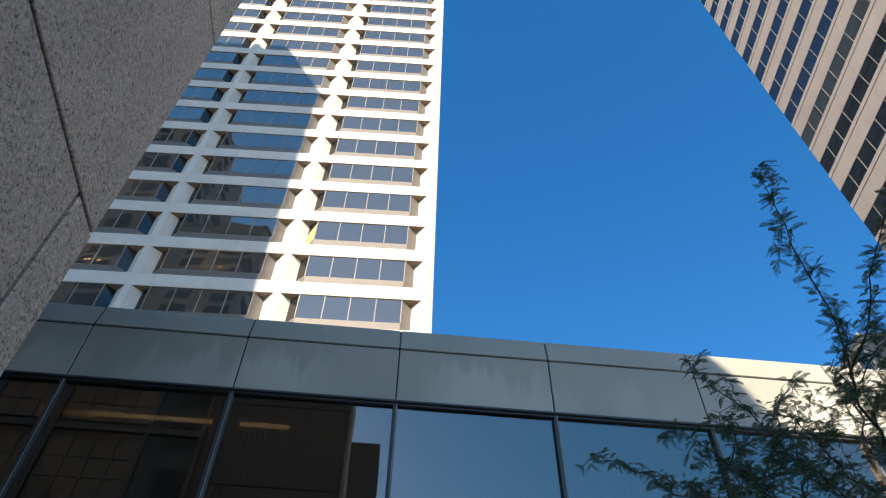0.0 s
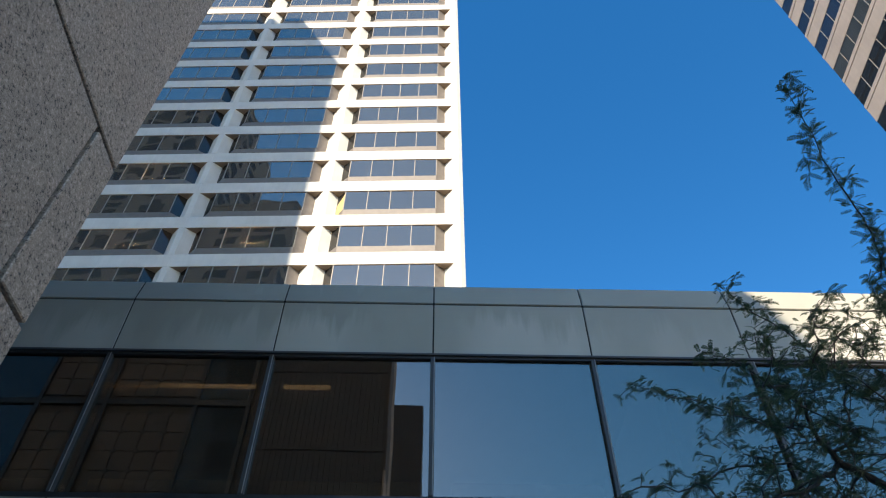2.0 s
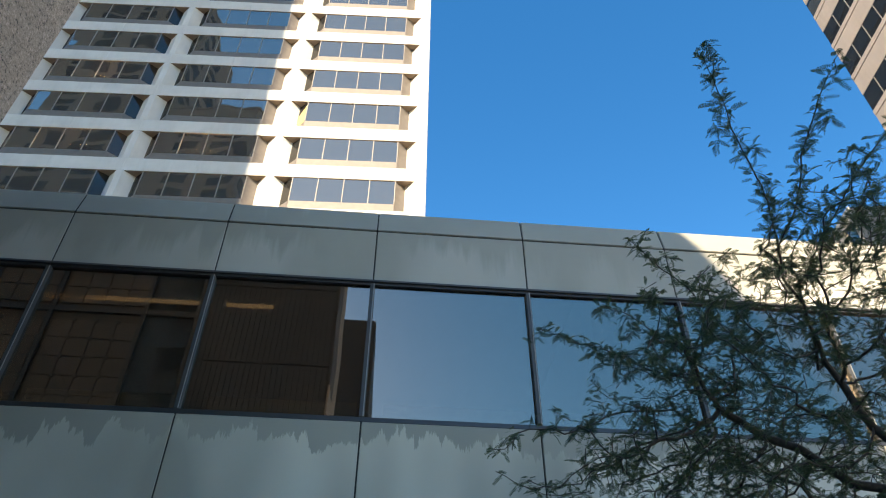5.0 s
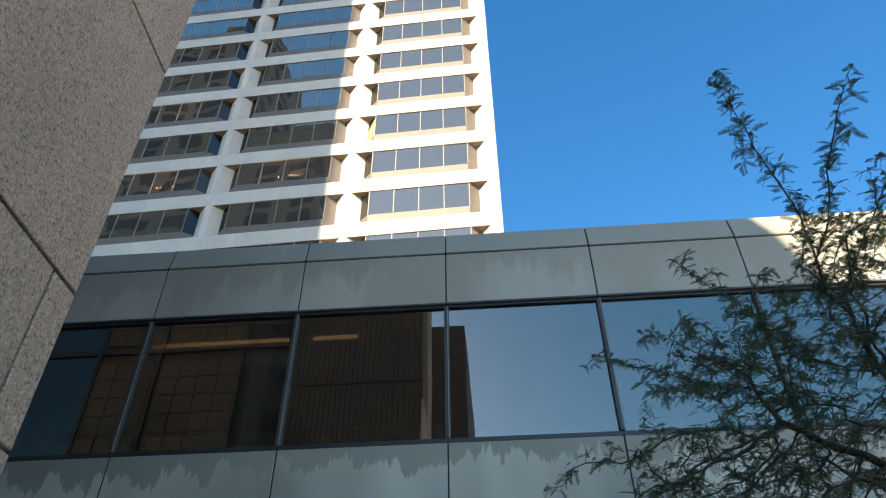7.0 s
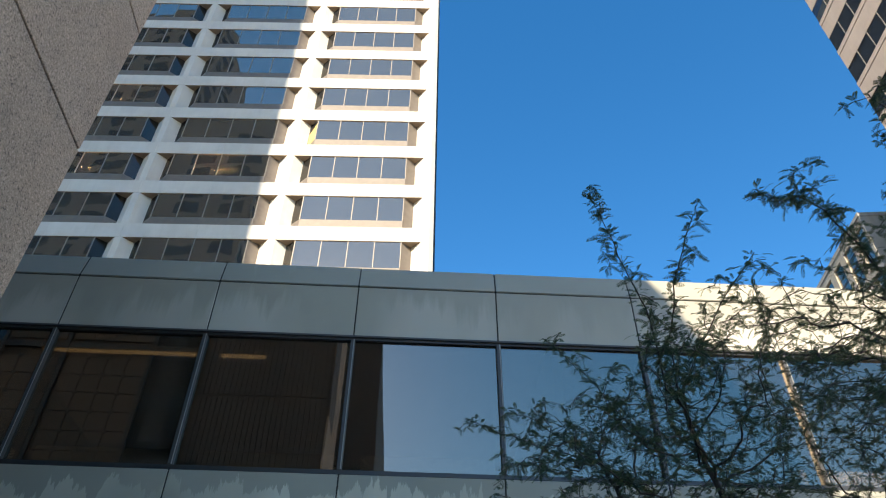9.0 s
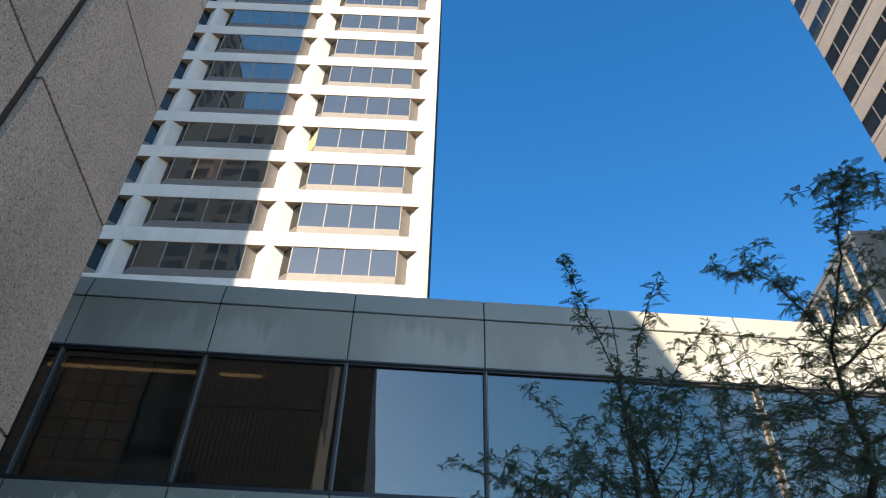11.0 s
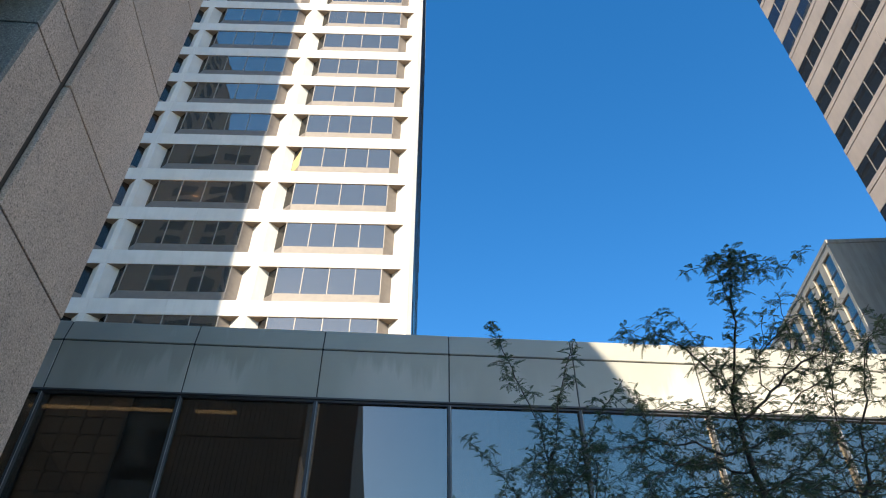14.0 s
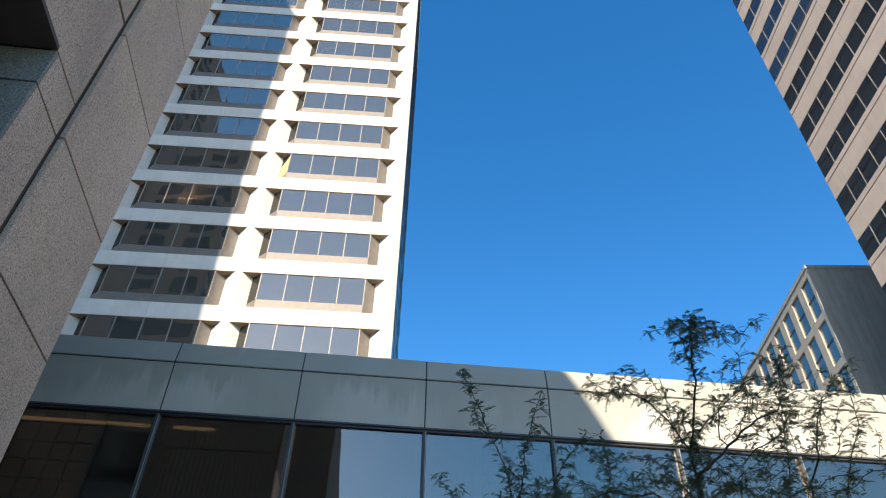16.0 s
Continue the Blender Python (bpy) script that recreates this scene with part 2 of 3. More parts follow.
def low_building():
    gap = 0.011
    bm = B()
    box(bm, LOW_X0 * M, LOW_X1 * M, 0.12, 18.0, Z_HEAD + 0.58, Z_ROOF - 0.06)
    part("roof", bm, ROOF, low)
    bm = B()
    box(bm, LOW_X0 * M, LOW_X1 * M, 0.12, 18.0, Z_SKIRT - 0.4, Z_SILL - 0.02)
    part("floor_slab", bm, JOINT, low)
    bm = B()
    box(bm, LOW_X0 * M, LOW_X1 * M, 0.014, 0.115, Z_HEAD + 0.02, Z_CAP + 0.03)
    box(bm, LOW_X0 * M, LOW_X1 * M, 0.016, 0.115, Z_SKIRT + 0.02, Z_SILL - 0.024)
    vs = [bm.verts.new((x, y, z)) for x in (LOW_X0 * M, LOW_X1 * M)
          for y, z in ((0.004, Z_CAP + 0.02), (0.10, Z_ROOF + 0.072), (0.5, Z_ROOF + 0.072), (0.5, Z_CAP + 0.02))]
    for q in ((0, 1, 2, 3), (4, 5, 6, 7), (0, 1, 5, 4), (1, 2, 6, 5), (2, 3, 7, 6), (3, 0, 4, 7)):
        bm.faces.new([vs[i] for i in q])
    part("joint_backing", bm, SEAM, low)
    # rooms behind the glass
    bm = B()
    box(bm, LOW_X0 * M, LOW_X1 * M, 6.0, 6.2, Z_SILL - 0.02, Z_HEAD + 0.58)
    for x in (-6.2, 3.4, 12.0):
        box(bm, x, x + 0.15, 0.6, 6.0, Z_SILL - 0.02, Z_HEAD + 0.58)
    part("inner_wall", bm, ROOM, low)
    bm = B()
    box(bm, LOW_X0 * M, LOW_X1 * M, 0.14, 6.0, Z_HEAD + 0.45, Z_HEAD + 0.57)
    part("inner_ceiling", bm, ROOM_CEILING, low)
    for x0, x1 in ((-5.7, -2.95), (-2.5, -1.7)):
        bm = B()
        box(bm, x0, x1, 1.40, 1.46, Z_HEAD + 0.40, Z_HEAD + 0.446)
        part("tube_lamp", bm, LAMP, low, "warm glowing ceiling tube behind the glass")
    # lower storey
    bm = B()
    box(bm, LOW_X0 * M, LOW_X1 * M, 0.10, 18.0, 0.0, Z_SKIRT - 0.42)
    part("lower_wall", bm, FRAME, low)
    w = M - gap
    bm = box(B(), gap, w, -0.012, 0.6, Z_CAP + 0.012, Z_ROOF + 0.09)
    for v in bm.verts:
        if v.co.z > Z_CAP + 0.1 and v.co.y < 0.1:
            v.co.y += 0.10
    bmesh.ops.bevel(bm, geom=list(bm.edges), offset=0.01, segments=2, affect="EDGES")
    cap = mesh_of(bm, "coping_panel", FASCIA)
    fascia = mesh_of(box(B(), gap, w, 0.0, 0.05, Z_HEAD, Z_CAP - 0.012, 0.006), "cladding_panel", FASCIA)
    skirt = mesh_of(box(B(), gap, w, 0.0, 0.06, Z_SKIRT, Z_SILL, 0.006), "lower_cladding_panel", FASCIA_LOW)
    frame_me = mesh_of(box(B(), 0, M, 0.005, 0.15, Z_HEAD - 0.09, Z_HEAD - 0.006), "window_head", FRAME)
    sill_me = mesh_of(box(B(), 0, M, 0.005, 0.15, Z_SILL + 0.006, Z_SILL + 0.07), "window_sill", FRAME)
    mull = mesh_of(box(B(), -0.035, 0.035, -0.02, 0.15, Z_SILL + 0.07, Z_HEAD - 0.09, 0.006), "mullion", MULLION)
    trim = mesh_of(box(B(), 0, M, -0.03, 0.02, Z_HEAD - 0.05, Z_HEAD - 0.012, 0.004), "head_trim", MULLION)
    pane = mesh_of(box(B(), 0.03, M - 0.03, 0.05, 0.062, Z_SILL + 0.06, Z_HEAD - 0.08), "pane", GLASS)
    ledge = mesh_of(box(B(), 0.28, M - 0.10, 0.30, 0.52, Z_SILL + 0.20, Z_SILL + 0.44, 0.01), "inner_ledge", LEDGE)
    bead = mesh_of(box(B(), 0.014, 0.026, -0.028, -0.018, Z_SILL + 0.07, Z_HEAD - 0.09), "glazing_bead", BEAD)
    rng = random.Random(4)
    for i in range(LOW_X0, LOW_X1):
        x = i * M
        piece("inner_ledge", ledge, low, x)
        piece("coping_panel", cap, low, x)
        piece("cladding_panel", fascia, low, x)
        piece("lower_cladding_panel", skirt, low, x)
        win = piece("window", frame_me, low, x)
        piece("head_trim", trim, win)
        piece("window_sill", sill_me, win)
        piece("mullion", mull, win)
        piece("glazing_bead", bead, win)
        g = piece("pane", pane, win, 0, 0, 0, rng.uniform(-0.10, 0.10))
        g.visible_shadow = False


low_building()


# ---------------------------------------------------------------- white tower
H = 3.908                   # storey
TOP0 = 43.13                # underside of a band
WIN_H, SILL_H = 2.75, 0.64
BAY, PIER, EDGE, SPLAY, DEEP = 9.0, 0.41, 0.73, 0.62, 0.57
ROWS = range(-4, 14)
WIDE = 2 * EDGE + 3 * BAY + 2 * PIER
tower = thing("office_tower", "tall white precast office tower with deep-set dark windows", "building",
              pose(2.0, 22.93, 0, 0, 0, -2.3))


def white_tower():
    # everything below and above the storeys that are built in detail
    z_lo, z_hi = TOP0 + H * (ROWS[0] - 1), TOP0 + H * ROWS[-1]
    bm = B()
    box(bm, -WIDE, -0.02, 0.0, 28.0, 0.0, z_lo - 0.02)
    box(bm, -WIDE, -0.02, 0.0, 28.0, z_hi + H - WIN_H + 0.01, z_hi + 6)
    part("wall", bm, WHITE, tower)
    bm = B()
    box(bm, -WIDE + 0.6, -0.4, 4.0, 27.5, z_lo, z_hi + 1)
    part("core", bm, ROOM, tower)
    # side walls: dark glass with thin bands
    bm = B()
    box(bm, -0.32, -0.04, 0.45, 27.9, z_lo, z_hi + 1)
    part("side_glazing", bm, TOWER_GLASS, tower)
    bm = B()
    for k in ROWS:
        z = TOP0 + H * k
        box(bm, -0.3, -0.015, 0.45, 27.9, z + 0.05, z + 0.75)
    part("side_band", bm, FRAME, tower, kind="stuff")
    # corner piers, chamfered
    for x, s in ((0.0, 1), (-WIDE, -1)):
        c, w = 0.28, EDGE
        plan = [(x - s * w, 0), (x - s * c, 0), (x, c), (x, 0.9), (x - s * w, 0.9)]
        bm = B()
        z0, z1 = z_lo, z_hi + H - WIN_H
        prism(bm, plan, z0, z1)
        part("corner_pier", bm, WHITE, tower)
    # end faces of the far side wall, stepping out beyond the corner
    edge = -WIDE - 0.004
    stub = mesh_of(prism(B(), [(edge - 1.3, 1.0), (edge, 0.30), (edge, 1.5), (edge - 1.3, 1.5)], -WIN_H - 0.75, -0.5), "side_pier", WHITE)
    slab_me = mesh_of(prism(B(), [(edge - 1.05, 1.15), (edge, 0.6), (edge, 1.5), (edge - 1.05, 1.5)], -0.5, H - WIN_H - 0.75), "side_recess", SOFFIT)
    half = BAY / 2 + PIER / 2
    band_w = WIDE - 2 * EDGE
    band = mesh_of(box(B(), -band_w / 6 + 0.008, 0, 0.0, 0.35, 0.0, H - WIN_H, 0.012), "band_panel", WHITE)
    e, d = SPLAY, DEEP
    sheet = B()
    quad(sheet, (-band_w, 0.354, -0.006), (0, 0.354, -0.006), (0, 0.354, H - WIN_H), (-band_w, 0.354, H - WIN_H))
    box(sheet, -band_w, 0, 0.02, 0.9, -0.02, -0.004)
    soffit = mesh_of(sheet, "soffit", SOFFIT)
    # a pier between two pockets, and the half piers at the ends
    pier = mesh_of(prism(B(), [(-PIER / 2, 0), (PIER / 2, 0), (PIER / 2 + e, d), (PIER / 2 + e, d + 0.2),
                               (-PIER / 2 - e, d + 0.2), (-PIER / 2 - e, d)], -WIN_H, -0.02), "pier", WHITE)
    end_r = mesh_of(prism(B(), [(-e, d), (0.0, 0.0), (0.02, 0.3), (0.02, d + 0.2), (-e, d + 0.2)], -WIN_H, -0.02), "end_pier", WHITE)
    end_l = mesh_of(prism(B(), [(0.0, 0.0), (e, d), (e, d + 0.2), (-0.02, d + 0.2), (-0.02, 0.3)], -WIN_H, -0.02), "end_pier", WHITE)
    # window: glass box between two splayed ends; origin at its top middle
    gw = BAY / 2 - 2 * e
    zb = -WIN_H + SILL_H
    bm = B()
    prism(bm, [(-gw, 0.05), (gw, 0.05), (gw + e, d), (gw + e, d + 0.12), (-gw - e, d + 0.12), (-gw - e, d)], -WIN_H, zb)
    window = mesh_of(bm, "window", SILL)
    bm = B()
    step = 2 * gw / 4
    bar = mesh_of(box(B(), -0.03, 0.03, 0.035, 0.10, zb, -0.02), "glazing_bar", TAN_BAR)
    pane = mesh_of(box(B(), 0.02, step - 0.02, 0.065, 0.08, zb, -0.02), "pane", TOWER_GLASS)
    side_r = B()
    quad(side_r, (gw, 0.06, zb), (gw + e, d, zb), (gw + e, d, -0.02), (gw, 0.06, -0.02))
    side_r = [mesh_of(side_r.copy(), "side_panel", SILL), mesh_of(side_r, "side_pane", SIDE_GLASS)]
    side_l = B()
    quad(side_l, (-gw, 0.06, zb), (-gw - e, d, zb), (-gw - e, d, -0.02), (-gw, 0.06, -0.02))
    side_l = mesh_of(side_l, "side_pane", SIDE_GLASS)
    cover = B()
    quad(cover, (-gw - 0.02, 0.045, zb), (-gw - e + 0.03, d - 0.03, -WIN_H + 0.25), (-gw - e + 0.03, d - 0.03, -1.1), (-gw - 0.02, 0.045, -0.3))
    cover = mesh_of(cover, "cover_panel", BRASS)
    tube = mesh_of(box(B(), -1.0, 1.0, 1.2, 1.3, -0.30, -0.24), "ceiling_tube", TUBE)
    floor_me = mesh_of(box(B(), -band_w, 0, 0.36, 4.0, 0.1, 0.4), "floor_slab", ROOM_CEILING)
    rng = random.Random(8)
    for k in ROWS:
        z = TOP0 + H * k
        for j in range(6):
            piece("band_panel", band, tower, -EDGE - j * band_w / 6, 0, z)
        piece("soffit", soffit, tower, -EDGE, 0, z)
        piece("floor_slab", floor_me, tower, -EDGE, 0, z)
        piece("end_pier", end_r, tower, -EDGE, 0, z)
        piece("end_pier", end_l, tower, -EDGE - band_w, 0, z)
        piece("side_pier", stub, tower, 0, 0, z)
        piece("side_recess", slab_me, tower, 0, 0, z)
        for j in (1, 2):
            piece("pier", pier, tower, -EDGE - j * (BAY + PIER) + PIER / 2, 0, z)
        for j in range(3):
            xc = -EDGE - BAY / 2 - j * (BAY + PIER)
            win = piece("window", window, tower, xc, 0, z)
            for i in range(4):
                g = piece("pane", pane, win, -gw + i * step, 0, 0, rng.uniform(-0.7, 0.7))
                g.visible_shadow = False
            for i in range(5):
                piece("glazing_bar", bar, win, -gw + i * step)
            piece("side_pane" if j == 2 else "side_panel", side_r[j == 2], win)
            piece("side_pane", side_l, win)
            if k == 0 and j == 0:
                piece("cover_panel", cover, win, label="bright yellow panel closing the window's end")
            if (j == 2 and k in (-1, 1)) or (j == 1 and k == -1):
                piece("ceiling_tube", tube, win, rng.uniform(-1, 1), label="warm tube lamp behind the glass")


white_tower()


# ---------------------------------------------------------------- tan tower with window bands
RX, RY, RH, RZ0 = 29.56, 16.76, 3.66, 41.57
WIN_R, PITCH = 1.67, 1.40
right = thing("office_tower", "tan precast office tower with bands of dark windows", "building", pose(RX, RY, 0, 0, 0, -3.2))


def tan_tower():
    rows = range(-6, 17)
    z_lo, z_hi = RZ0 + RH * rows[0], RZ0 + RH * rows[-1] + RH
    n_win = 20
    length = n_win * PITCH
    bm = B()
    box(bm, 0.45, 30, -length, -0.3, z_lo, z_hi)
    part("core", bm, ROOM, right)
    bm = B()
    box(bm, 0.0, 30, -length, 0.0, 0, z_lo)
    part("base_wall", bm, TAN, right)
    bm = B()
    box(bm, 0.0, 30, -length, 0.0, z_hi, z_hi + 3)
    part("parapet", bm, TAN, right)
    bm = B()
    box(bm, 0.052, 30, -0.25, -0.006, z_lo, z_hi)
    part("north_glazing", bm, TAN_GLASS, right)
    panel_w = PITCH * 5
    band = mesh_of(box(B(), 0.0, 0.3, -panel_w + 0.012, 0, 0, RH - WIN_R - 0.46, 0.012), "band_panel", TAN)
    course = mesh_of(box(B(), -0.025, 0.3, -panel_w + 0.012, 0, RH - WIN_R - 0.42, RH - WIN_R, 0.012), "sill_course", TAN)
    groove = mesh_of(box(B(), 0.03, 0.3, -length, 0, RH - WIN_R - 0.47, RH - WIN_R - 0.41), "groove", TAN_DARK)
    band_n = mesh_of(box(B(), 0.31, 30, -0.3, 0, 0, RH - WIN_R), "side_band", TAN)
    pane = mesh_of(box(B(), 0.035, 0.05, -PITCH + 0.03, -0.004, 0, WIN_R), "pane", TAN_GLASS)
    bar = mesh_of(box(B(), 0.012, 0.06, -0.03, 0.03, 0, WIN_R), "mullion", TAN_BAR)
    rest = B()
    for k in rows:
        z = RZ0 + RH * k
        for j in range(n_win // 5):
            piece("band_panel", band, right, 0, -j * panel_w, z + WIN_R)
            piece("sill_course", course, right, 0, -j * panel_w, z + WIN_R)
        piece("groove", groove, right, 0, 0, z + WIN_R)
        piece("side_band", band_n, right, 0, 0, z + WIN_R)
        for i in range(n_win):
            if i < 14 and -4 <= k < 15:
                g = piece("pane", pane, right, 0, -i * PITCH, z)
                g.visible_shadow = False
                if i:
                    piece("mullion", bar, g)
            else:
                box(rest, 0.035, 0.05, -(i + 1) * PITCH + 0.03, -i * PITCH - 0.03, z, z + WIN_R)
    part("pane", rest, TAN_GLASS, right, "dark window glass further along the bands", kind="stuff")


tan_tower()


# ---------------------------------------------------------------- concrete block behind
BX, BY, BZ = 31.85, 24.55, 37.4
block = thing("office_building", "concrete office block with tall narrow windows and a blank wall", "building", pose(BX, BY, 0, 0, 0, -6.6))


def concrete_block():
    win_w, pitch, win_h, storey = 1.25, 2.0, 3.2, 3.75
    n, rows = 12, 5
    length = n * pitch + 0.9
    bm = B()
    box(bm, 0.0, 22, 0.0, 0.3, 0, BZ - 0.35)
    part("blank_wall", bm, CONCRETE, block)
    bm = B()
    box(bm, -0.06, 22.1, -0.06, length, BZ - 0.35, BZ, 0.02)
    part("coping", bm, CONCRETE, block)
    bm = B()
    box(bm, 0.5, 21, 0.3, length, 0, BZ - 0.35)
    part("core", bm, ROOM, block)
    bm = B()
    box(bm, 0.0, 0.5, 0.3, length, 0, BZ - 0.9 - rows * storey)
    part("lower_wall", bm, CREAM, block)
    band = mesh_of(box(B(), 0.0, 0.5, 0.3, length, 0, storey - win_h, 0.01), "band", CREAM)
    post = mesh_of(box(B(), 0.0, 0.5, 0, pitch - win_w, 0, win_h, 0.01), "post", CREAM)
    pane = mesh_of(box(B(), 0.12, 0.14, 0, win_w, 0.0, win_h), "pane", TOWER_GLASS)
    bar = mesh_of(box(B(), 0.09, 0.15, 0, win_w, win_h * 0.48, win_h * 0.53), "transom", FRAME)
    z = BZ - 0.35 - (storey - win_h)
    piece("band", band, block, 0, 0, z)
    for r in range(rows):
        z -= storey
        piece("band", band, block, 0, 0, z)
        for i in range(n):
            piece("post", post, block, 0, 0.304 + i * pitch + win_w, z + storey - win_h)
            g = piece("pane", pane, block, 0, 0.304 + i * pitch, z + storey - win_h)
            piece("transom", bar, g)


concrete_block()


# ---------------------------------------------------------------- granite building beside the camera
GX, GY, GTOP = -1.09, -6.92, 22.2
stone = thing("office_building", "brown granite-clad building with open dark joints", "building")


def granite_building():
    j = 0.009
    th = 0.05
    z_rows = [0.0, 1.4, 2.84, 3.545, 5.09, 6.36, 7.87, 9.33, 10.85, 12.4, 13.95, 15.5, 17.05, 18.6, 20.15, 21.7]
    y_end, wing_y = -9.75, -18.8
    # backing body, with the recess left open
    ry0, ry1, rz0, rz1, rd = -8.71, -9.65, 2.2, 6.70, 0.75
    bx = GX - th - 0.004
    bm = B()
    box(bm, -36, bx - rd - 0.2, y_end, GY - 0.056, 0, GTOP - 0.3)
    box(bm, bx - rd - 0.2, bx, ry0 + 0.05, GY - 0.056, 0, GTOP - 0.3)
    box(bm, bx - rd - 0.2, bx, ry1 - 0.05, ry0 + 0.05, rz1 + 0.05, GTOP - 0.3)
    box(bm, bx - rd - 0.2, bx, ry1 - 0.05, ry0 + 0.05, 0, rz0 - 0.05)
    box(bm, bx - rd - 0.2, bx, y_end, ry1 - 0.05, 0, GTOP - 0.3)
    part("wall", bm, JOINT, stone)
    shared = {}

    def slab(y0, y1, z0, z1, mat=GRANITE, lift=0.0):
        key = (round(abs(y1 - y0), 3), round(z1 - z0, 3), mat.name)
        if key not in shared:
            shared[key] = mesh_of(box(B(), -th, 0, -key[0] + 2 * j, 0, 0, key[1] - 2 * j, 0.004), "granite_slab", mat)
        piece("granite_slab", shared[key], stone, GX + lift, max(y0, y1) - j, z0 + j)

    # corner column of slabs; those above 11 m darkened to dim their mirror image in the glass
    for a, b in zip(z_rows, z_rows[1:]):
        if abs(a - 2.84) < 0.01:
            slab(GY, -7.10, a, b)
            slab(-7.10, -8.15, a, b)
        else:
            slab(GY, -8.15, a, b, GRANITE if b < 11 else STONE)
    # narrow slabs beside the recess, set back behind an open joint
    for a, b in zip([0.0, 1.4, 2.84, 3.97, 5.12, 6.30], [1.4, 2.84, 3.97, 5.12, 6.30, 6.70]):
        slab(-8.20, ry0, a, b, lift=-0.025)
    # above the recess and beyond it
    for a, b in zip([6.70, 7.98, 9.6, 11.35, 12.9, 14.45, 16.0, 17.55, 19.1, 20.6], [7.95, 9.6, 11.35, 12.9, 14.45, 16.0, 17.55, 19.1, 20.6, 21.9]):
        slab(-8.20, y_end, a, b, lift=-0.025)
    for a, b in zip([0.0, 0.75, 1.5], [0.75, 1.5, 2.2]):
        slab(ry0, y_end, a, b, lift=-0.025)
    # jambs, head and glazing of the recess
    for a, b in zip([2.2, 3.7, 5.2, 6.29], [3.7, 5.2, 6.29, 6.70]):
        for y in (ry0, ry1):
            bm = B()
            y0, y1 = (y, y + 0.04) if y == ry0 else (y - 0.04, y)
            box(bm, GX - th - rd, GX - 0.02, y0, y1, a + j, b - j, 0.003)
            part("jamb_slab", bm, GRANITE_GREY, stone)
    bm = B()
    box(bm, GX - th - rd, GX - 0.02, ry1, ry0 - 0.005, rz1, rz1 + 0.04)
    part("recess_head", bm, SOFFIT_DARK, stone)
    bm = B()
    box(bm, GX - th - rd, GX - 0.02, ry1, ry0 - 0.005, rz0 - 0.04, rz0)
    part("recess_sill", bm, GRANITE_GREY, stone)
    bm = B()
    for i in range(3):
        y = ry0 - 0.02 - i * 0.44
        box(bm, GX - th - rd + 0.02, GX - th - rd + 0.12, y - 0.06, y, rz0, rz1 - 0.01)
    part("recess_frame", bm, FRAME, stone)
    bm = B()
    box(bm, GX - th - rd + 0.05, GX - th - rd + 0.07, ry1 + 0.01, ry0 - 0.02, rz0, rz1 - 0.01)
    part("recess_glazing", bm, TAN_GLASS, stone)
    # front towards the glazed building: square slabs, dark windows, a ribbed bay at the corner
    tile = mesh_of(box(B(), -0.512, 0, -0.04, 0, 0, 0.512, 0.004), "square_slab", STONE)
    stud = B()
    bmesh.ops.create_cone(stud, cap_ends=True, segments=8, radius1=0.065, radius2=0.045, depth=0.03, matrix=pose(0, 0.012, 0, -90))
    stud = mesh_of(stud, "stud", FRAME)
    for x_hi, count in ((-6.1, 4), (-8.45, 3)):
        for c in range(count):
            for r in range(19):
                if r == 7:
                    continue
                z = 8.6 + r * 0.535
                t = piece("square_slab", tile, stone, x_hi - c * 0.535, GY - 0.005, z)
                piece("stud", stud, t, 0.018, 0, 0.518)
    bm = B()
    for x0, x1 in ((-6.05, -4.75), (-13.2, -10.2)):
        box(bm, x0, x1, GY - 0.05, GY - 0.03, 4.0, 21.6)
    part("front_glazing", bm, TAN_GLASS, stone)
    bm = B()
    for z in (6.2, 12.6, 14.6, 16.5, 19.0):
        box(bm, -13.2, -4.75, GY - 0.04, GY + 0.03, z, z + 0.16)
    for x in (-4.75, -6.1, -8.4, -10.15):
        box(bm, x, x + 0.10, GY - 0.04, GY + 0.05, 0, 21.6)
    part("front_frame", bm, FRAME, stone)
    bm = B()
    for i in range(26):
        x = -4.55 + i * 0.135
        if x < GX - 0.15:
            for z0, z1 in ((4.0, 8.9), (8.95, 11.3), (11.35, 13.7), (13.75, 21.6)):
                box(bm, x, x + 0.115, GY - 0.05, GY, z0, z1)
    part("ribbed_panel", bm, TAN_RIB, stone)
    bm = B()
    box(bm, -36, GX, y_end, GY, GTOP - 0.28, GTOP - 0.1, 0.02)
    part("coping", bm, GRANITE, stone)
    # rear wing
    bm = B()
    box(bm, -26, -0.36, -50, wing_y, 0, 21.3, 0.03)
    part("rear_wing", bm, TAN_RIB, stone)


SOFFIT_DARK = plain("brown_soffit", (0.10, 0.075, 0.06), 0.8)
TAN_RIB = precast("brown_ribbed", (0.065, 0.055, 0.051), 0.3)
granite_building()


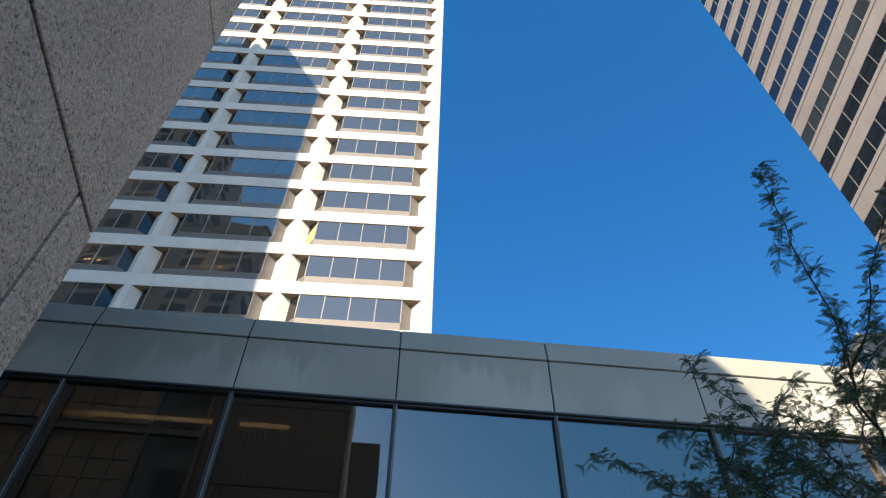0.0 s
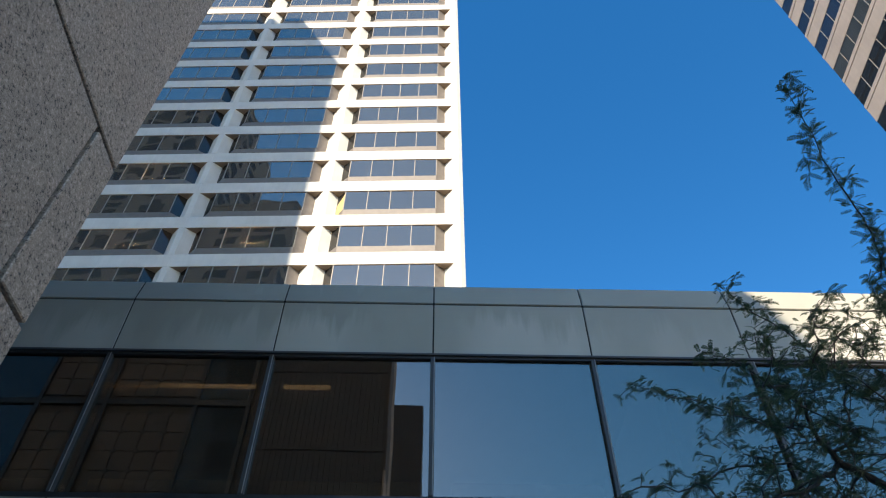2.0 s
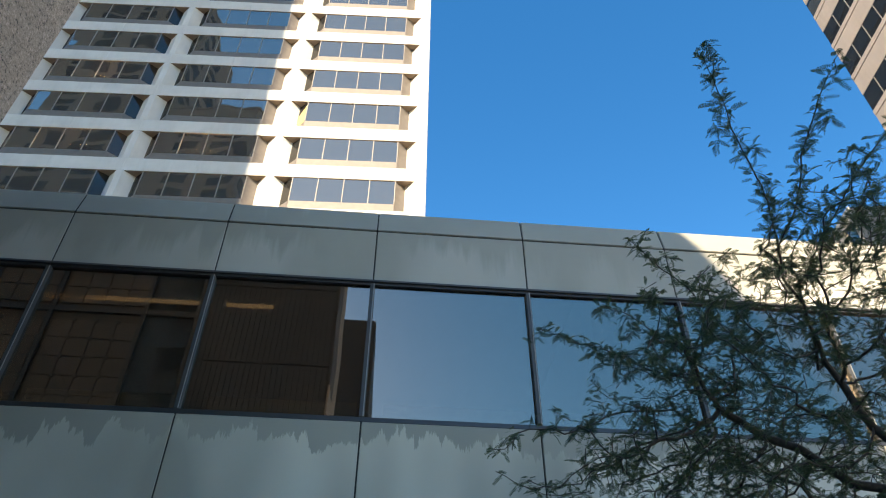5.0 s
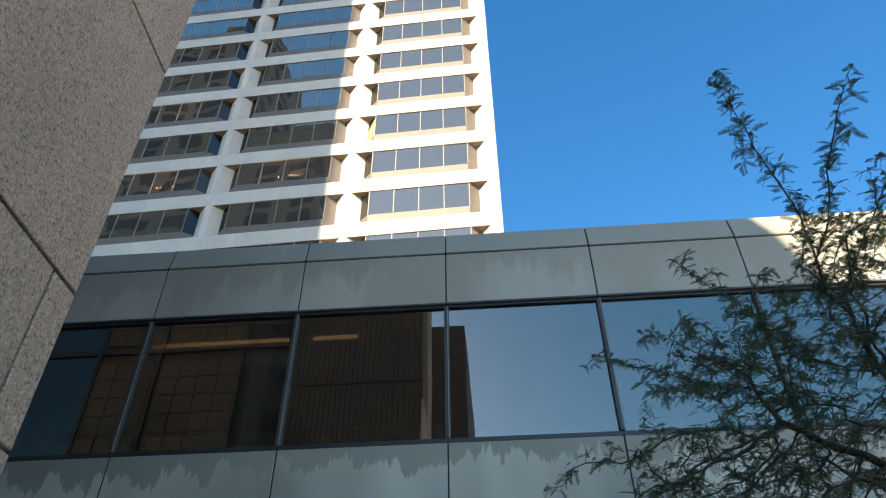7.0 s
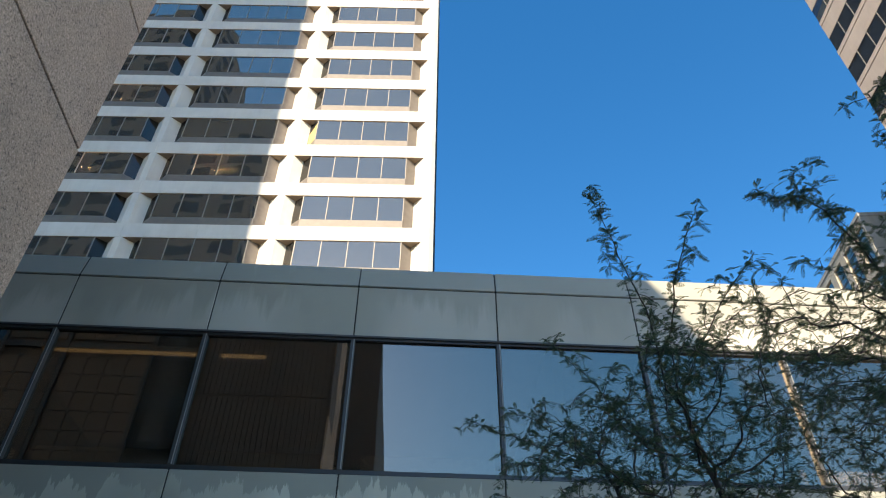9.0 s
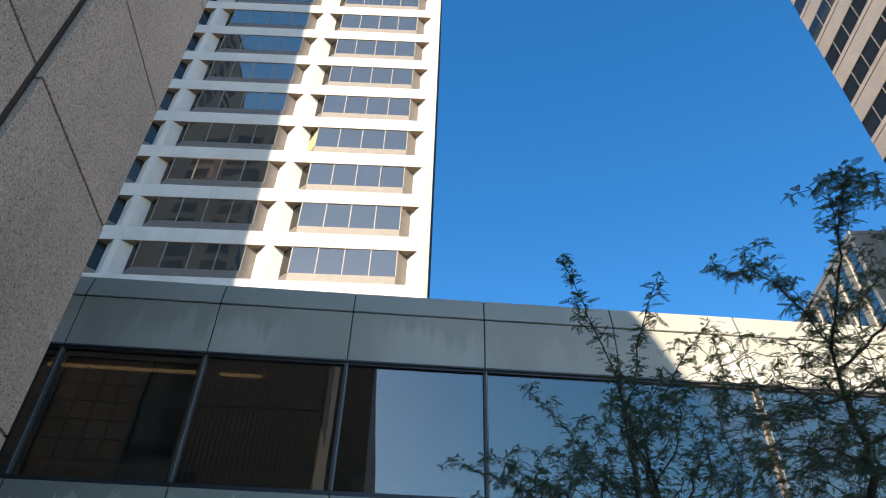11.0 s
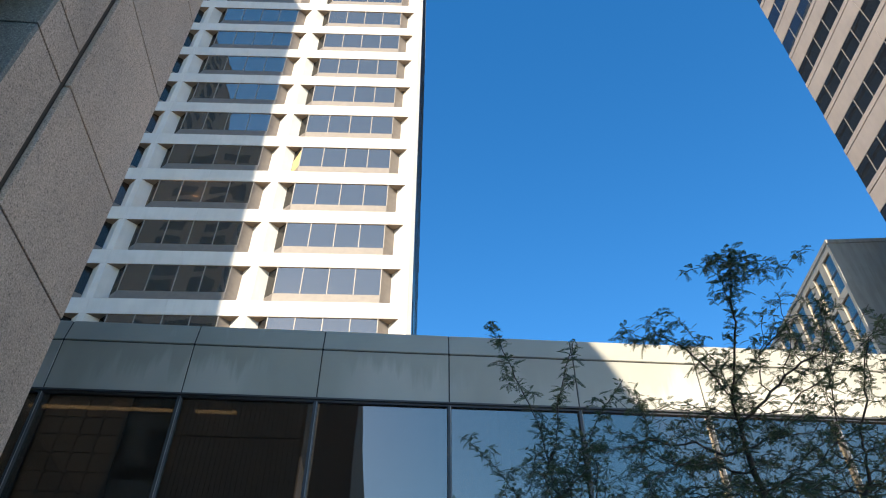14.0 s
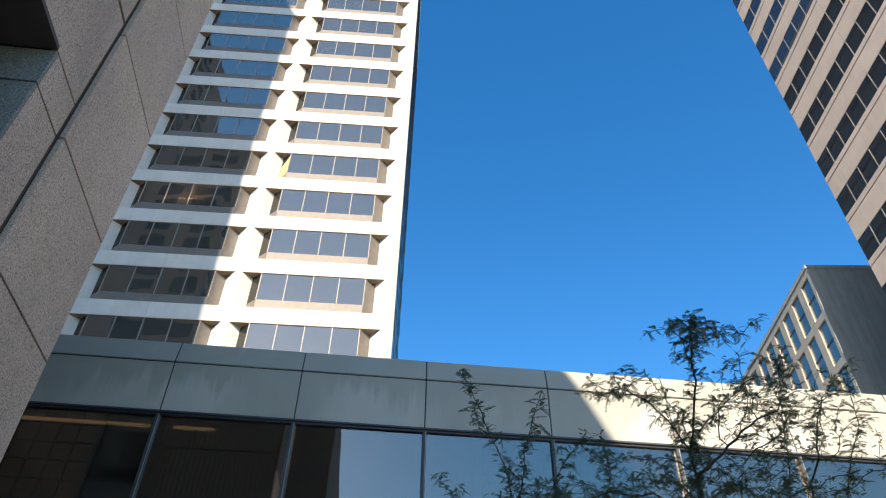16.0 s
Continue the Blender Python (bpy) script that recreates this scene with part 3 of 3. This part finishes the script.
# ---------------------------------------------------------------- towers behind the camera, seen in the glass
def rear_tower(x0, x1, y0, y1, z, label, base):
    ob = thing("office_tower", label, "building", pose(x1, y1, 0))
    w, dp = x1 - x0, y1 - y0
    bm = B()
    box(bm, -w, 0, -dp, 0, base, z)
    part("wall", bm, REAR, ob)
    glass = B()
    zz = base + 3
    while zz < z - 4:
        x = -0.9
        while x > -w + 5:
            box(glass, x - 4.4, x, -0.05, 0.02, zz, zz + 2.5)
            x -= 6.6
        y = -0.9
        while y > -dp + 5:
            box(glass, -0.05, 0.02, y - 4.4, y, zz, zz + 2.3)
            y -= 6.6
        zz += 3.8
    part("window", glass, REAR_GLASS, ob, "dark office windows in rows", kind="stuff")
    bm = B()
    box(bm, -w - 0.2, 0.2, -dp - 0.2, 0.2, z, z + 0.6, 0.05)
    part("coping", bm, REAR, ob)


rear_tower(-42.5, -26.9, -36.4, -19.1, 97.4, "tan office tower with rows of dark windows, reflected in the glass", 0.0)
rear_tower(-66, -43, -38, -20, 133, "taller tan office tower beside its neighbour, reflected in the glass", 0.0)


# ---------------------------------------------------------------- honey locust
def leaf_material():
    m, n, l, b = material("locust_leaf", 0.42)
    geo = n.new("ShaderNodeNewGeometry")
    c = ramp(n, l, geo.outputs["Random Per Island"], [(0.0, (0.055, 0.088, 0.045)), (0.65, (0.085, 0.125, 0.062)), (1.0, (0.14, 0.16, 0.07))])
    l.new(c, b.inputs["Base Color"])
    t = n.new("ShaderNodeBsdfTranslucent")
    l.new(c, t.inputs[0])
    mx = n.new("ShaderNodeMixShader")
    mx.inputs[0].default_value = 0.45
    l.new(b.outputs[0], mx.inputs[1])
    l.new(t.outputs[0], mx.inputs[2])
    l.new(mx.outputs[0], n["Material Output"].inputs[0])
    return m


LEAF = leaf_material()


def tube(verts, faces, pts, radii, sides=6):
    """A tapering tube along a line of points."""
    base = len(verts)
    k = len(pts)
    for i, (p, r) in enumerate(zip(pts, radii)):
        way = (pts[min(i + 1, k - 1)] - pts[max(i - 1, 0)])
        way = way / (np.linalg.norm(way) + 1e-9)
        u = np.cross(way, (0.31, 0.87, 0.38))
        u /= np.linalg.norm(u) + 1e-9
        v = np.cross(way, u)
        for s in range(sides):
            a = 2 * math.pi * s / sides
            verts.append(tuple(p + r * (math.cos(a) * u + math.sin(a) * v)))
    for i in range(k - 1):
        for s in range(sides):
            a, b = base + i * sides + s, base + i * sides + (s + 1) % sides
            faces.append((a, b, b + sides, a + sides))


def compound_leaf(rng, pairs):
    """Points and faces of one feathery leaf along +x: a stalk with two rows of small blades, drooping to its end."""
    vs, fs = [], []
    length = 0.0115 * pairs + 0.008
    def spine(s):
        return np.array([s * length, 0, -0.42 * length * s * s])
    w = 0.0016
    pts = [spine(s) for s in (0, 0.33, 0.66, 1.0)]
    for a, b in zip(pts, pts[1:]):
        i = len(vs)
        vs += [a + (0, w, 0), a - (0, w, 0), b - (0, w, 0), b + (0, w, 0)]
        fs.append((i, i + 1, i + 2, i + 3))
    for q in range(pairs):
        s = 0.12 + 0.86 * q / pairs
        p = spine(s)
        size = 0.0195 * (1 - 0.45 * abs(s - 0.45)) * rng.uniform(0.85, 1.15)
        for side in (-1, 1):
            out = np.array([0.42, side * 0.9, -0.25 + rng.uniform(-0.2, 0.2)])
            out /= np.linalg.norm(out)
            across = np.array([0.85, -side * 0.40, 0.1]) * size * 0.24
            i = len(vs)
            vs += [p, p + out * size * 0.5 + across, p + out * size, p + out * size * 0.5 - across]
            fs.append((i, i + 1, i + 2, i + 3))
    return np.array(vs), np.array(fs)


def locust(base, name_label, shoots, centre, radii, n_pull, seed, limbs, clumps):
    rng = np.random.default_rng(seed)
    tree = thing("tree", name_label, "tree", pose(*base))
    base = np.array(base, float)
    nodes, parent = [np.zeros(3)], [-1]

    def grow_line(start, pts, gap=0.14, wander=0.045):
        i = start
        for p in pts:
            p = np.array(p, float) - base
            a = nodes[i]
            m = max(1, int(np.linalg.norm(p - a) / gap))
            bend = rng.normal(0, 0.035, 3)
            drift = np.zeros(3)
            for s in range(1, m + 1):
                drift = drift * 0.85 + rng.normal(0, wander, 3)
                q = a + (p - a) * s / m + bend * math.sin(math.pi * s / m) + drift * math.sin(math.pi * s / m)
                nodes.append(q)
                parent.append(i)
                i = len(nodes) - 1
        return i

    fork = grow_line(0, [base + (0.02, 0.0, 1.2), base + (-0.03, 0.03, 2.1)])
    ends = []
    for line in limbs:
        ends.append(grow_line(fork, line))
    # the crown fills in towards scattered points
    pull = []
    c, r = np.array(centre) - base, np.array(radii)
    while len(pull) < n_pull:
        q = rng.uniform(-1, 1, 3)
        d = np.linalg.norm(q)
        if 0.25 < d < 1 and noise.noise(Vector(q * 2.6 + seed)) > -0.16:
            pull.append(c + q * r)
    for middle, spread, many in clumps:
        c, r = np.array(middle) - base, np.array(spread)
        for _ in range(many):
            pull.append(c + rng.normal(0, 0.5, 3) * r)
    pull = np.array(pull)
    alive = np.ones(len(pull), bool)
    step, reach, stop = 0.10, 1.4, 0.125
    P = np.array(nodes)
    d = np.linalg.norm(pull[:, None] - P[None], axis=2)
    near, dist = d.argmin(1), d.min(1)
    for turn in range(70):
        alive &= dist >= stop
        grow = {}
        for a in np.where(alive & (dist < reach))[0]:
            w = pull[a] - nodes[near[a]]
            grow[int(near[a])] = grow.get(int(near[a]), 0) + w / dist[a]
        if not grow:
            break
        first = len(nodes)
        for nn, w in grow.items():
            w = w / (np.linalg.norm(w) + 1e-6) + rng.normal(0, 0.25, 3)
            w[2] += 0.05
            nodes.append(nodes[nn] + step * w / np.linalg.norm(w))
            parent.append(nn)
        d = np.linalg.norm(pull[:, None] - np.array(nodes[first:])[None], axis=2)
        closer = d.min(1) < dist
        near = np.where(closer, d.argmin(1) + first, near)
        dist = np.minimum(d.min(1), dist)
    # long upright shoots
    shoot_nodes = set()
    for line in shoots:
        P = np.array(nodes)
        first = np.array(line[0]) - base
        i = int(np.linalg.norm(P - first, axis=1).argmin())
        before = len(nodes)
        grow_line(i, line, 0.055, 0.006)
        for q in range(before + 2, len(nodes), 3):
            far = (q - before) / (len(nodes) - before)
            a = rng.uniform(0, 2 * math.pi)
            way = np.array([math.cos(a), math.sin(a), rng.uniform(-0.2, 0.5)]) * rng.uniform(0.08, 0.20) * (0.6 + far)
            grow_line(q, [base + nodes[q] + way * 0.6, base + nodes[q] + way - (0, 0, 0.03)], 0.06, 0.004)
        shoot_nodes.update(range(before, len(nodes)))
    n = len(nodes)
    kids = [[] for _ in range(n)]
    for i, p in enumerate(parent):
        if p >= 0:
            kids[p].append(i)
    load = np.zeros(n)
    for i in range(n - 1, 0, -1):
        load[i] = max(load[i], 1.0)
        load[parent[i]] += load[i]
    rad = np.clip(0.0027 * load ** 0.43, 0.0028, 0.12)
    # branches: follow the heaviest child
    done, starts = set(), [(0, -1)]
    trunk_v, trunk_f, limb_v, limb_f, twig_v, twig_f = [], [], [], [], [], []
    while starts:
        i, frm = starts.pop()
        line = [frm, i] if frm >= 0 else [i]
        while kids[i]:
            ks = sorted(kids[i], key=lambda q: -load[q])
            for o in ks[1:]:
                starts.append((o, i))
            i = ks[0]
            line.append(i)
        pts = [nodes[q] for q in line]
        rr = [rad[q] for q in line]
        if frm >= 0:
            rr[0] = rr[1]
        v, f = (trunk_v, trunk_f) if frm < 0 else (limb_v, limb_f) if rr[0] > 0.02 else (twig_v, twig_f)
        tube(v, f, pts, rr, 8 if v is trunk_v else 6 if v is limb_v else 4)
    def wood(name, v, f, label="", kind=""):
        me = bpy.data.meshes.new(name)
        me.from_pydata(v, [], f)
        me.materials.append(BARK)
        me.polygons.foreach_set("use_smooth", [True] * len(f))
        ob = piece(name, me, tree)
        tagged(ob, label, kind=kind)
    wood("trunk", trunk_v, trunk_f)
    wood("limb", limb_v, limb_f)
    wood("twig", twig_v, twig_f, kind="stuff")
    # leaves along the thin wood
    kinds = [compound_leaf(rng, k) for k in (5, 6, 6, 7, 8, 9)]
    V, F, off = [], [], 0
    for i in range(1, n):
        on_shoot = i in shoot_nodes
        if load[i] > (60 if on_shoot else 14):
            continue
        # leaves stand in small tufts on short spurs
        count = int(rng.choice((4, 5, 6, 7))) if on_shoot else int(rng.choice((4, 6, 7, 9)))
        a, b = nodes[parent[i]], nodes[i]
        along = (b - a) / (np.linalg.norm(b - a) + 1e-9)
        p = a + (b - a) * rng.uniform()
        turn = rng.uniform(0, 2 * math.pi)
        for c in range(count):
            vs, fs = kinds[int(rng.integers(len(kinds)))]
            spin = turn + c * 2.4 + rng.normal(0, 0.3)
            out = np.array([math.cos(spin), math.sin(spin), rng.uniform(-0.45, 0.5)]) + along * 0.45
            out /= np.linalg.norm(out)
            up = np.array([rng.normal(0, 0.5), rng.normal(0, 0.5), 1.0])
            y = np.cross(up, out)
            y /= np.linalg.norm(y)
            R = np.stack([out, y, np.cross(out, y)])
            V.append(vs * (rng.uniform(0.7, 1.15) if on_shoot else rng.uniform(0.55, 1.0)) @ R + p + rng.normal(0, 0.016, 3))
            F.append(fs + off)
            off += len(vs)
    F = np.concatenate(F).tolist()
    me = bpy.data.meshes.new("crown")
    me.from_pydata(np.concatenate(V).tolist(), [], F)
    me.materials.append(LEAF)
    tagged(piece("crown", me, tree), "feathery green compound leaves", kind="stuff")
    return tree


locust((4.7, -4.3, 0.0), "slender honey locust tree with feathery green leaves",
       shoots=[[(3.3, -4.6, 4.3), (2.98, -5.05, 4.72), (2.65, -5.6, 5.42), (2.3, -6.05, 5.85)],
               [(2.9, -5.2, 4.85), (2.93, -5.75, 5.2), (3.0, -6.22, 5.5)],
               [(3.1, -5.0, 4.7), (3.3, -5.6, 5.1), (3.5, -6.0, 5.35)],
               [(3.1, -4.3, 4.6), (2.6, -4.45, 5.1), (2.15, -4.55, 5.5)],
               [(2.6, -4.1, 4.5), (2.0, -4.05, 4.75), (1.48, -3.98, 4.98)],
               [(2.7, -4.5, 4.2), (2.1, -4.7, 4.5), (1.75, -4.8, 4.6)],
               [(4.6, -5.7, 5.2), (4.5, -5.85, 5.7), (4.2, -5.95, 6.08)],
               [(4.6, -5.75, 5.0), (4.42, -6.35, 5.4), (4.26, -6.85, 5.64), (4.0, -7.5, 5.66)],
               [(4.26, -6.85, 5.62), (4.1, -7.1, 5.68), (3.88, -7.22, 5.68)],
               [(4.2, -7.0, 5.64), (4.36, -7.25, 5.66), (4.47, -7.36, 5.58)],
               [(4.15, -7.1, 5.64), (4.04, -7.35, 5.62), (3.88, -7.48, 5.5)],
               [(4.1, -7.25, 5.66), (4.2, -7.46, 5.62), (4.28, -7.56, 5.5)],
               [(4.5, -5.9, 5.3), (4.1, -6.15, 5.60), (3.75, -6.35, 5.62), (3.42, -6.5, 5.46)],
               [(3.8, -6.3, 5.6), (3.66, -6.5, 5.6), (3.55, -6.62, 5.48)],
               [(3.7, -6.3, 5.6), (3.55, -6.3, 5.66), (3.4, -6.28, 5.6)],
               [(4.5, -6.1, 5.3), (4.75, -6.6, 5.5), (4.95, -6.8, 5.55)],
               [(5.7, -5.4, 5.1), (5.5, -6.0, 5.6), (5.32, -6.5, 6.0)],
               [(6.2, -5.5, 4.9), (6.3, -6.0, 5.6), (6.2, -6.3, 6.1)],
               [(4.1, -4.6, 4.9), (4.05, -4.9, 5.4), (3.9, -5.2, 5.75)]],
       centre=(4.4, -4.6, 3.9), radii=(2.85, 2.15, 1.5), n_pull=6000, seed=5, clumps=[((5.2, -5.5, 4.6), (1.6, 0.9, 0.65), 1250), ((2.2, -4.4, 3.6), (0.8, 0.6, 0.5), 520),
               ((5.35, -6.25, 5.5), (0.6, 0.45, 0.5), 420), ((4.3, -6.0, 4.75), (1.1, 0.5, 0.35), 420)],
       limbs=[[(4.3, -4.5, 2.8), (3.8, -4.6, 3.5), (3.3, -4.7, 4.3)],
              [(4.4, -4.1, 2.9), (3.6, -4.1, 3.7), (2.7, -4.1, 4.4)],
              [(4.7, -4.8, 2.9), (4.65, -5.3, 3.9), (4.6, -5.75, 5.0)],
              [(5.2, -4.4, 3.0), (5.7, -4.9, 3.9), (5.9, -5.4, 4.8)],
              [(5.0, -3.9, 3.0), (5.4, -3.5, 3.9), (5.7, -3.2, 4.6)],
              [(4.3, -3.9, 2.9), (3.9, -3.4, 3.7), (3.4, -3.1, 4.4)]])
